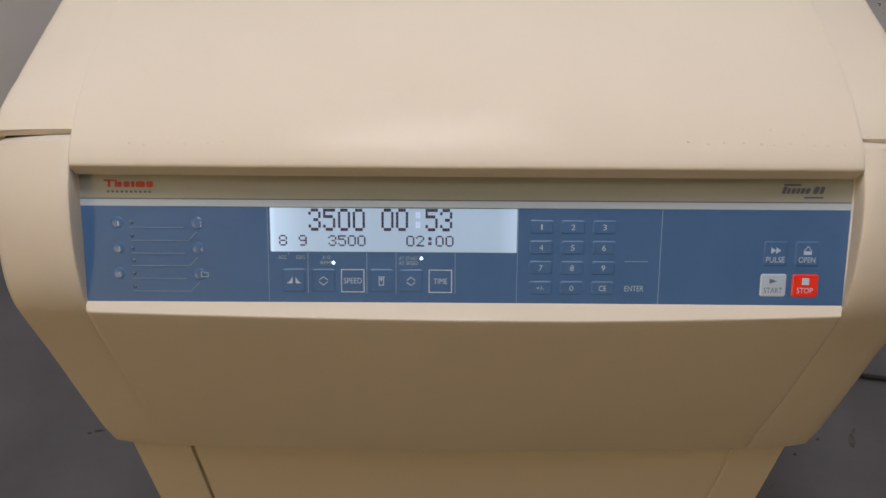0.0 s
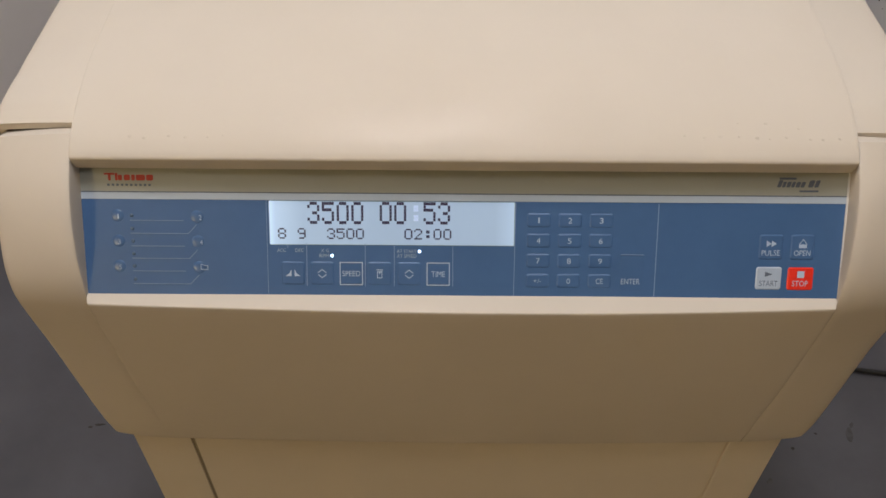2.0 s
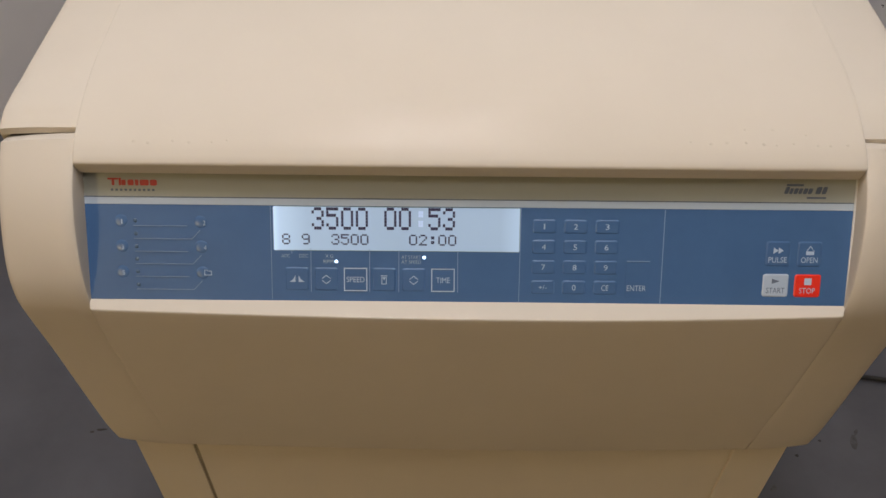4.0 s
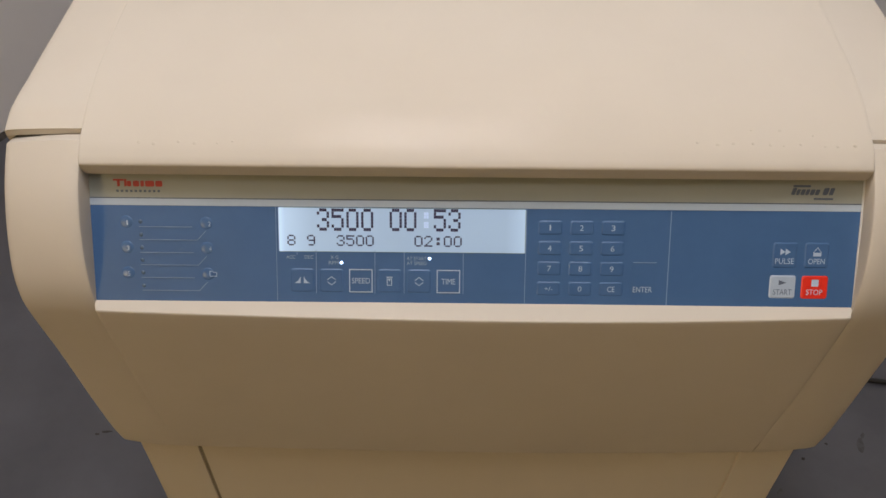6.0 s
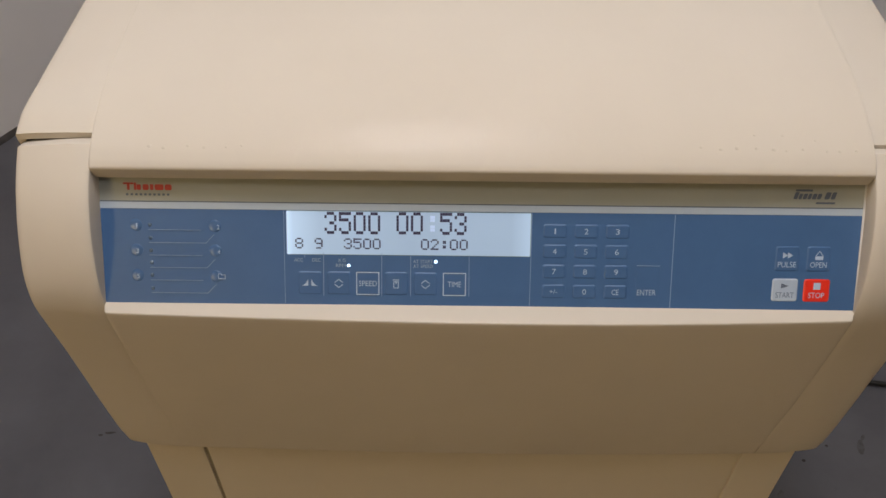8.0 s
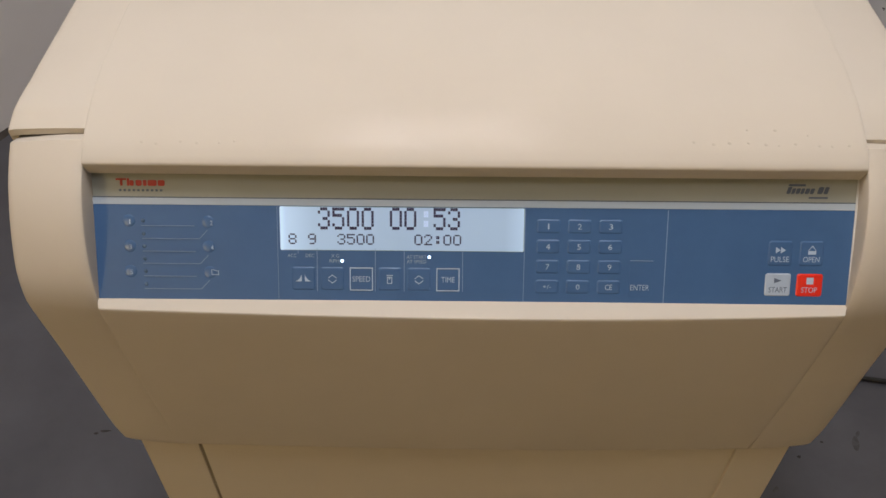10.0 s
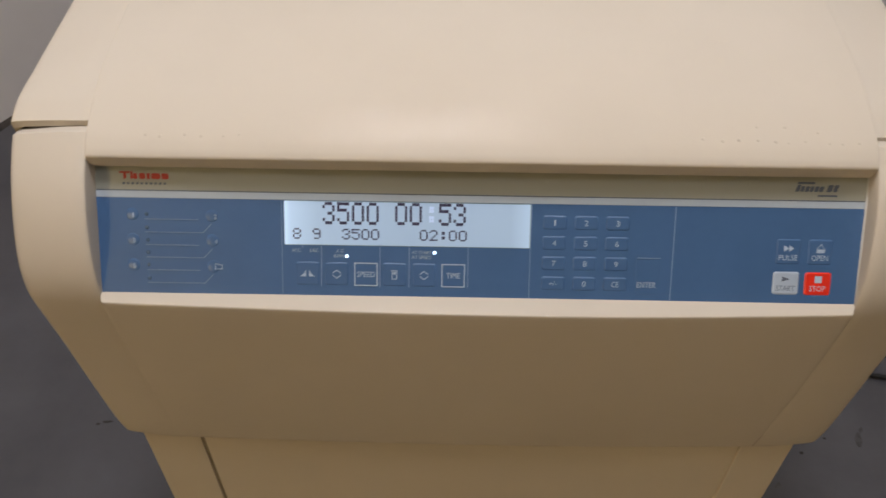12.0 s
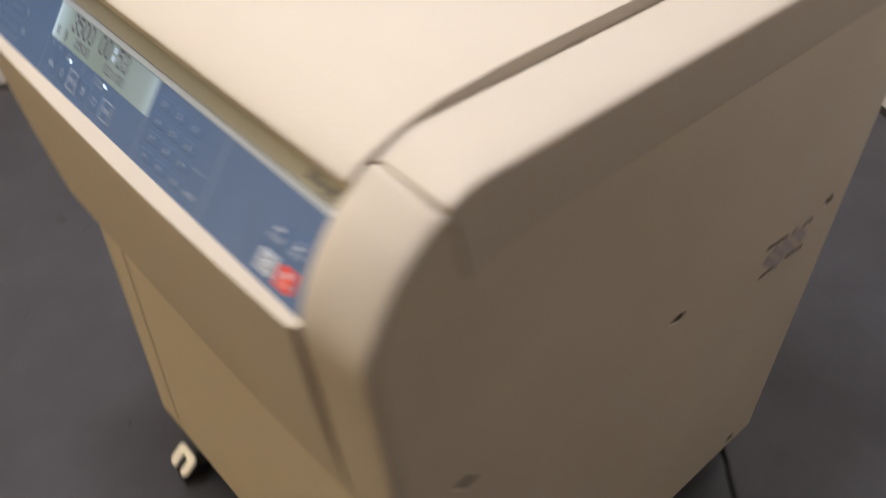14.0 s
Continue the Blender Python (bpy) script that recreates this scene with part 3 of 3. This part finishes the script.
# makers' marks as plain blocks of their colours
bars("red_mark", [(-0.2695, 0.0922, 0.0080, 0.0014), (-0.2665, 0.0880, 0.0020, 0.0056), (-0.2612, 0.0880, 0.0018, 0.0056), (-0.2592, 0.0880, 0.0032, 0.0042), (-0.2546, 0.0880, 0.0046, 0.0044),
                  (-0.2490, 0.0880, 0.0026, 0.0044), (-0.2455, 0.0880, 0.0068, 0.0044), (-0.2378, 0.0880, 0.0052, 0.0044)], red_print)
bars("grey_mark", [(-0.2675 + 0.00345 * k, 0.0838, 0.0019, 0.0017) for k in range(10)], dark_print)
bars("slate_mark", [(0.2372 + s, 0.0862, w, h) for s, w, h in ((0, 0.0030, 0.0054), (0.0036, 0.0026, 0.0042), (0.0069, 0.0030, 0.0042), (0.0105, 0.0026, 0.0042), (0.0138, 0.0032, 0.0042), (0.0176, 0.0030, 0.0042),
                                                           (0.0232, 0.0040, 0.0054), (0.0280, 0.0032, 0.0054))], dark_print, 0.3)
bars("small_mark", [(0.2388, 0.0920, 0.0128, 0.0016), (0.2545, 0.0826, 0.0145, 0.0014)], dark_print)

# rules
for points, width in (([(-0.1479, 0.0738), (-0.1482, 0.0015)], 0.0004), ([(0.0408, 0.0738), (0.0406, 0.0008)], 0.0005), ([(0.1491, 0.0728), (0.1488, 0.0008)], 0.0007),
                      ([(-0.1180, 0.0410), (-0.1183, 0.0078)], 0.0005), ([(-0.0734, 0.0410), (-0.0736, 0.0080)], 0.0005), ([(-0.0512, 0.0400), (-0.0513, 0.0081)], 0.0005),
                      ([(-0.0065, 0.0395), (-0.0063, 0.0083)], 0.0005), ([(-0.1325, 0.0395), (-0.1325, 0.0375)], 0.0005)):
    part("rule", stroke(points, width), rule_mat, panel)
for v, bent in ((0.0578, False), (0.0478, True), (0.0380, False), (0.0284, True), (0.0185, False), (0.0085, True)):
    part("rule", stroke([(-0.2515, v), (-0.2078, v), (-0.2015, v + 0.0067)] if bent else [(-0.2515, v), (-0.2114, v)], 0.00045), rule_mat, panel)


def dome(name, u, v, r, tall, mat, lift=0.0005, squash=1.0):
    bm = bmesh.new()
    rings, n = [], 16
    for k in range(5):
        a = math.pi / 2 * k / 4
        rings.append([on_panel(u + r * math.cos(a) * math.cos(2 * math.pi * i / n), v + squash * r * math.cos(a) * math.sin(2 * math.pi * i / n), lift + tall * math.sin(a)) for i in range(n + 1)])
    grid(bm, rings)
    bmesh.ops.remove_doubles(bm, verts=bm.verts, dist=1e-6)
    bmesh.ops.recalc_face_normals(bm, faces=bm.faces)
    return part(name, bm, mat, panel, smooth=True)


def lettering(text, u, v, cap, width, mat, lift=INK_LIFT, slant=0.0):
    """Printed words, centred at (u, v), with that height of capitals and width."""
    cu = bpy.data.curves.new("lettering", "FONT")
    cu.body, cu.size, cu.align_x, cu.resolution_u = text, 1.0, "LEFT", 3
    ob = bpy.data.objects.new("lettering", cu)
    scene.collection.objects.link(ob)
    bpy.context.view_layer.update()
    me = bpy.data.meshes.new_from_object(ob.evaluated_get(bpy.context.evaluated_depsgraph_get()))
    bpy.data.objects.remove(ob)
    bpy.data.curves.remove(cu)
    xs, ys = [p.co.x for p in me.vertices], [p.co.y for p in me.vertices]
    x0, x1, y0, y1 = min(xs), max(xs), min(ys), max(ys)
    for p in me.vertices:
        a = (p.co.x - (x0 + x1) / 2) / (x1 - x0) * width
        b = (p.co.y - (y0 + y1) / 2) / (y1 - y0) * cap
        p.co = on_panel(u + a + slant * b, v + b, lift)
    me.materials.clear()
    me.materials.append(mat)
    me.name = "lettering"
    return place_under(new("lettering", me), panel)


def key(u0, v0, u1, v1, mat=None, tall=0.0008, name="key"):
    """A raised key of the foil with a rounded rim."""
    bm = bmesh.new()
    rings = []
    for inset, h in ((0.0, 0.0003), (0.0006, 0.0003 + 0.55 * tall), (0.0014, 0.0003 + tall), (0.003, 0.0003 + tall)):
        o = rounded(u0 + inset, v0 + inset, u1 - inset, v1 - inset, max(0.0022 - inset * 0.5, 0.0005))
        rings.append([on_panel(a, b, h) for a, b in o + o[:1]])
    vs = grid(bm, rings)
    bm.faces.new(vs[-1][:-1])
    bmesh.ops.remove_doubles(bm, verts=bm.verts, dist=1e-6)
    bmesh.ops.recalc_face_normals(bm, faces=bm.faces)
    return part(name, bm, mat or blue, panel)


# memory keys, their lamps and figures
for u, v, text in ((-0.2612, 0.0613, "1"), (-0.2616, 0.0418, "3"), (-0.2620, 0.0220, "5"), (-0.1990, 0.0608, "2"), (-0.1990, 0.0417, "4"), (-0.1990, 0.0215, "")):
    dome("round_key", u - (0.002 if text in "24" else 0.0), v, 0.0050, 0.00065, clear_blue)
    if text:
        lettering(text, u + 0.0008, v - 0.0006, 0.0036, 0.0019 if text != "1" else 0.0010, white_print, 0.00140)
part("folder_icon", stroke([(-0.1994, 0.0199), (-0.1942, 0.0199), (-0.1942, 0.0230), (-0.1968, 0.0230), (-0.1974, 0.0237), (-0.1994, 0.0237), (-0.1994, 0.0199)], 0.0005), white_print, panel)
for v in (0.0615, 0.0514, 0.0416, 0.0320, 0.0223, 0.0119):
    dome("indicator", -0.2505, v, 0.0016, 0.0008, led_off)

# display: backlit glass with dots
display = part("display", plate(rounded(-0.1462, 0.0396, 0.0404, 0.0736, 0.0012, 3), 0.0006, 0.0003), lcd_mat, panel, "pale blue backlit display")
backlight = bpy.data.lights.new("backlight", "AREA")
backlight.shape, backlight.size, backlight.size_y, backlight.energy, backlight.color, backlight.spread = "RECTANGLE", 0.1856, 0.0332, 0.0043, (0.51, 0.635, 0.96), radians(124)
backlight_holder = new("backlight", backlight)
backlight_holder.visible_camera = True
backlight_holder.matrix_world = Matrix.Translation(on_panel(-0.0529, 0.0566, 0.00094)) @ Matrix((Vector((1, 0, 0)), -V_AXIS, -H_AXIS)).transposed().to_4x4()
GLYPHS = {"0": "01110 10001 10001 10001 10001 10001 01110", "2": "01110 10001 00001 00010 00100 01000 11111", "3": "01110 10001 00001 00110 00001 10001 01110", "5": "11111 10000 11110 00001 00001 10001 01110",
          "8": "01110 10001 10001 01110 10001 10001 01110", "9": "01110 10001 10001 01111 00001 00001 01110", ":": "00000 00110 00110 00000 00110 00110 00000"}


def glyph(ch, u, v, wide, high, mat=digit_mat):
    """One character of dots, with its top left at (u, v)."""
    bm, du, dv = bmesh.new(), wide / 5, high / 7
    for r, row in enumerate(GLYPHS[ch].split()):
        for c, on in enumerate(row):
            if on == "1":
                a, b = u + c * du, v - r * dv
                slab(bm, rect(a + 0.02 * du, b - 0.97 * dv, a + 0.98 * du, b - 0.03 * dv), 0.00006, lambda p, q, h: on_panel(p, q, h + 0.00105))
    return part("digit", bm, mat, panel)


for ch, u in zip("3500", (-0.1170, -0.1060, -0.0948, -0.0837)):
    glyph(ch, u, 0.0729, 0.0092, 0.0171)
for ch, u in zip("0053", (-0.0622, -0.0512, -0.0290, -0.0180)):
    glyph(ch, u, 0.0731, 0.0092, 0.0171)
glyph(":", -0.0402, 0.0731, 0.0092, 0.0171, ghost_mat)
for ch, u in zip("89350002:00", (-0.1397, -0.1248, -0.1024, -0.0951, -0.0877, -0.0804, -0.0435, -0.0361, -0.0293, -0.0214, -0.0139)):
    glyph(ch, u, 0.0526, 0.0062, 0.0083)

# keys under the display
for u in (-0.1290, -0.1066, -0.0625, -0.0399):
    key(u - 0.0093, 0.0080, u + 0.0093, 0.0270)
for u0, text in ((-0.0934, "SPEED"), (-0.0267, "TIME")):
    key(u0, 0.0082, u0 + 0.0183, 0.0268, tall=0.0007)
    part("key_outline", stroke([(u0 + 0.0006, 0.0088), (u0 + 0.0177, 0.0088), (u0 + 0.0177, 0.0262), (u0 + 0.0006, 0.0262), (u0 + 0.0006, 0.0088)], 0.0008), white_print, panel)
    lettering(text, u0 + 0.00915, 0.0175, 0.0043, 0.0138 if text == "SPEED" else 0.0104, white_print)


def icon(outline, mat=white_print):
    return part("icon", plate(outline, 0.00008, INK_LIFT), mat, panel)


icon([(-0.1350, 0.0152), (-0.1302, 0.0152), (-0.1302, 0.0205), (-0.1318, 0.0175), (-0.1335, 0.0160)])
icon([(-0.1230, 0.0152), (-0.1278, 0.0152), (-0.1278, 0.0205), (-0.1262, 0.0175), (-0.1245, 0.0160)])
for u in (-0.1066, -0.0399):
    part("icon", stroke([(u - 0.0030, 0.0182), (u, 0.0205), (u + 0.0030, 0.0182)], 0.0006), white_print, panel)
    part("icon", stroke([(u - 0.0030, 0.0164), (u, 0.0141), (u + 0.0030, 0.0164)], 0.0006), white_print, panel)
part("icon", stroke([(-0.0647, 0.0205), (-0.0603, 0.0205)], 0.0007), white_print, panel)
part("icon", stroke([(-0.0642, 0.0192), (-0.0608, 0.0192), (-0.0608, 0.0142), (-0.0642, 0.0142), (-0.0642, 0.0192)], 0.0006), white_print, panel)
icon([(-0.0634, 0.0188), (-0.0616, 0.0188), (-0.0625, 0.0170)])
for text, u, v, wide in (("ACC", -0.1374, 0.0354, 0.0066), ("DEC", -0.1236, 0.0355, 0.0066), ("X G", -0.1042, 0.0354, 0.0060), ("RPM", -0.1048, 0.0313, 0.0076), ("AT START", -0.0418, 0.0351, 0.0150), ("AT SPEED", -0.0418, 0.0314, 0.0150)):
    lettering(text, u, v, 0.0027, wide, faint_print, 0.0009)
for u, v, lit in ((-0.0989, 0.0354, False), (-0.0989, 0.0313, True), (-0.0320, 0.0350, True), (-0.0320, 0.0314, False)):
    if lit:
        dome("status_lamp", u, v, 0.0012, 0.0007, led_on)
    else:
        bars("status_mark", [(u - 0.0012, v - 0.0009, 0.0026, 0.0007), (u - 0.0012, v + 0.0005, 0.0026, 0.0007)], faint_print)

# keypad
for r, names in enumerate((("1", "2", "3"), ("4", "5", "6"), ("7", "8", "9"), ("+/-", "0", "CE"))):
    for c, text in enumerate(names):
        u, v = 0.0587 + 0.02375 * c, 0.0598 - 0.0157 * r
        key(u - 0.0094, v - 0.0058, u + 0.0094, v + 0.0058)
        lettering(text, u, v, 0.0032 if text == "+/-" else 0.0043, {"1": 0.0011, "+/-": 0.0062, "CE": 0.0054}.get(text, 0.0029), white_print)
key(0.1207, 0.0040, 0.1408, 0.0340, tall=0.0004)
part("rule", stroke([(0.1222, 0.0338), (0.1395, 0.0337)], 0.0006), rule_mat, panel)
lettering("ENTER", 0.1302, 0.0127, 0.0043, 0.0145, white_print)

# run keys
for u, text, wide in ((0.2363, "PULSE", 0.0140), (0.2603, "OPEN", 0.0125)):
    key(u - 0.0095, 0.0302, u + 0.0095, 0.0505)
    lettering(text, u, 0.0359, 0.0043, wide, white_print)
icon([(0.2327, 0.0455), (0.2327, 0.0405), (0.2365, 0.0430)])
icon([(0.2365, 0.0455), (0.2365, 0.0405), (0.2404, 0.0430)])
icon(rect(0.2575, 0.0398, 0.2635, 0.0426))
part("icon", stroke([(0.2577, 0.0428), (0.2605, 0.0465), (0.2633, 0.0428)], 0.0005), white_print, panel)
key(0.2260, 0.0066, 0.2465, 0.0252, grey_key, 0.0009, "start_key")
key(0.2502, 0.0064, 0.2710, 0.0250, red_key, 0.0009, "stop_key")
icon([(0.2332, 0.0212), (0.2332, 0.0172), (0.2392, 0.0192)], dark_print)
icon(rect(0.2580, 0.0165, 0.2634, 0.0218))
lettering("START", 0.2364, 0.0120, 0.0043, 0.0140, dark_print)
lettering("STOP", 0.2606, 0.0120, 0.0043, 0.0122, white_print)

# ---- loose things ----
power_cord = thing("power_cord", (0.38, 0.72, 0), "black power cord trailing over the floor", "cable")
cord_path = spline([(0.318, 0.775, 0.056), (0.334, 0.752, 0.062), (0.357, 0.718, 0.069), (0.377, 0.697, 0.076), (0.394, 0.679, 0.076), (0.413, 0.665, 0.068), (0.434, 0.652, 0.058), (0.458, 0.636, 0.047), (0.490, 0.624, 0.040), (0.533, 0.607, 0.032), (0.579, 0.586, 0.019), (0.623, 0.563, 0.009), (0.714, 0.545, 0.009), (0.790, 0.530, 0.008), (1.10, 0.50, 0.006), (1.6, 0.55, 0.006), (2.2, 0.40, 0.006)], 6)
part("cord", tube(bmesh.new(), cord_path, 0.0049), black, power_cord, smooth=True)


def flake(bm, rng, x, y, r, stretch, turn, tall):
    """An irregular flat crumb."""
    pts = []
    for k in range(8):
        a = math.pi * k / 4
        q = r * rng.uniform(0.6, 1.2)
        p, c = stretch * q * math.cos(a), q * math.sin(a)
        pts.append((x + p * math.cos(turn) - c * math.sin(turn), y + p * math.sin(turn) + c * math.cos(turn)))
    slab(bm, pts, tall, lambda u, v, h: (u, v, h + 0.0002))


def floor_debris():
    """Small dark flakes and crumbs strewn over the floor."""
    rng = random.Random(11)
    bm = bmesh.new()
    for x, y, r, stretch in ((0.617, 0.364, 0.0030, 1.2), (0.667, 0.395, 0.0022, 1.3), (-0.640, 0.403, 0.0030, 4.0), (-0.655, 0.398, 0.0022, 2.0), (0.555, 0.771, 0.0030, 1.6), (0.687, 0.726, 0.0024, 1.0), (-0.418, 0.010, 0.0028, 1.2), (0.60, 0.40, 0.0014, 1.5)):
        flake(bm, rng, x, y, r, stretch, rng.uniform(-0.3, 0.3), 0.001)
    for _ in range(60):
        x, y, r = rng.uniform(-1.3, 1.4), rng.uniform(-0.3, 1.5), rng.uniform(0.0006, 0.0018)
        if not (-0.36 < x < 0.36 and 0.05 < y < 0.82):
            flake(bm, rng, x, y, r, rng.uniform(1, 2.6), rng.uniform(0, 6), rng.uniform(0.0006, 0.0016))
    return tagged(new("floor_debris", mesh_of(bm, "floor_debris", seal_mat)), "dark crumbs and flakes scattered on the floor", "debris", kind="stuff")


floor_debris()


def floor_stains():
    """Dull dried smears on the floor paint."""
    rng = random.Random(4)
    bm = bmesh.new()
    for x, y, r, stretch, turn in ((0.727, 0.392, 0.007, 3.2, 1.4), (0.738, 0.412, 0.004, 2.0, 1.2), (0.674, 0.640, 0.005, 1.4, 0.5), (0.684, 0.600, 0.006, 2.4, 1.3), (-1.05, 0.16, 0.006, 4.0, 0.2), (-0.98, 0.19, 0.004, 3.0, 0.4), (0.56, 0.30, 0.005, 2.0, 0.8), (-0.62, 0.52, 0.006, 2.2, 1.0), (0.80, 0.80, 0.006, 2.5, 0.3)):
        flake(bm, rng, x, y, r, stretch, turn, 0.00015)
    return tagged(new("floor_stains", mesh_of(bm, "floor_stains", stain_mat)), "dull dark smears dried on the grey floor", "stain", kind="stuff")


floor_stains()


def wall_scuff(u, z, wide, tall):
    """A dark rub mark on the wall behind."""
    bm = slab(bmesh.new(), rounded(u, z, u + wide, z + tall, 0.4 * min(wide, tall), 3), 0.0006, lambda a, b, h: room_point(a, 0.0002 + h, b))
    bmesh.ops.recalc_face_normals(bm, faces=bm.faces)
    return tagged(new("wall_scuff", mesh_of(bm, "wall_scuff", seal_mat)), "dark rub mark on the grey wall", "scuff mark", kind="structure")


for u, z, wide, tall in ((1.788, 0.272, 0.006, 0.0025), (1.792, 0.268, 0.002, 0.005), (1.806, 0.252, 0.002, 0.0015)):
    wall_scuff(u, z, wide, tall)
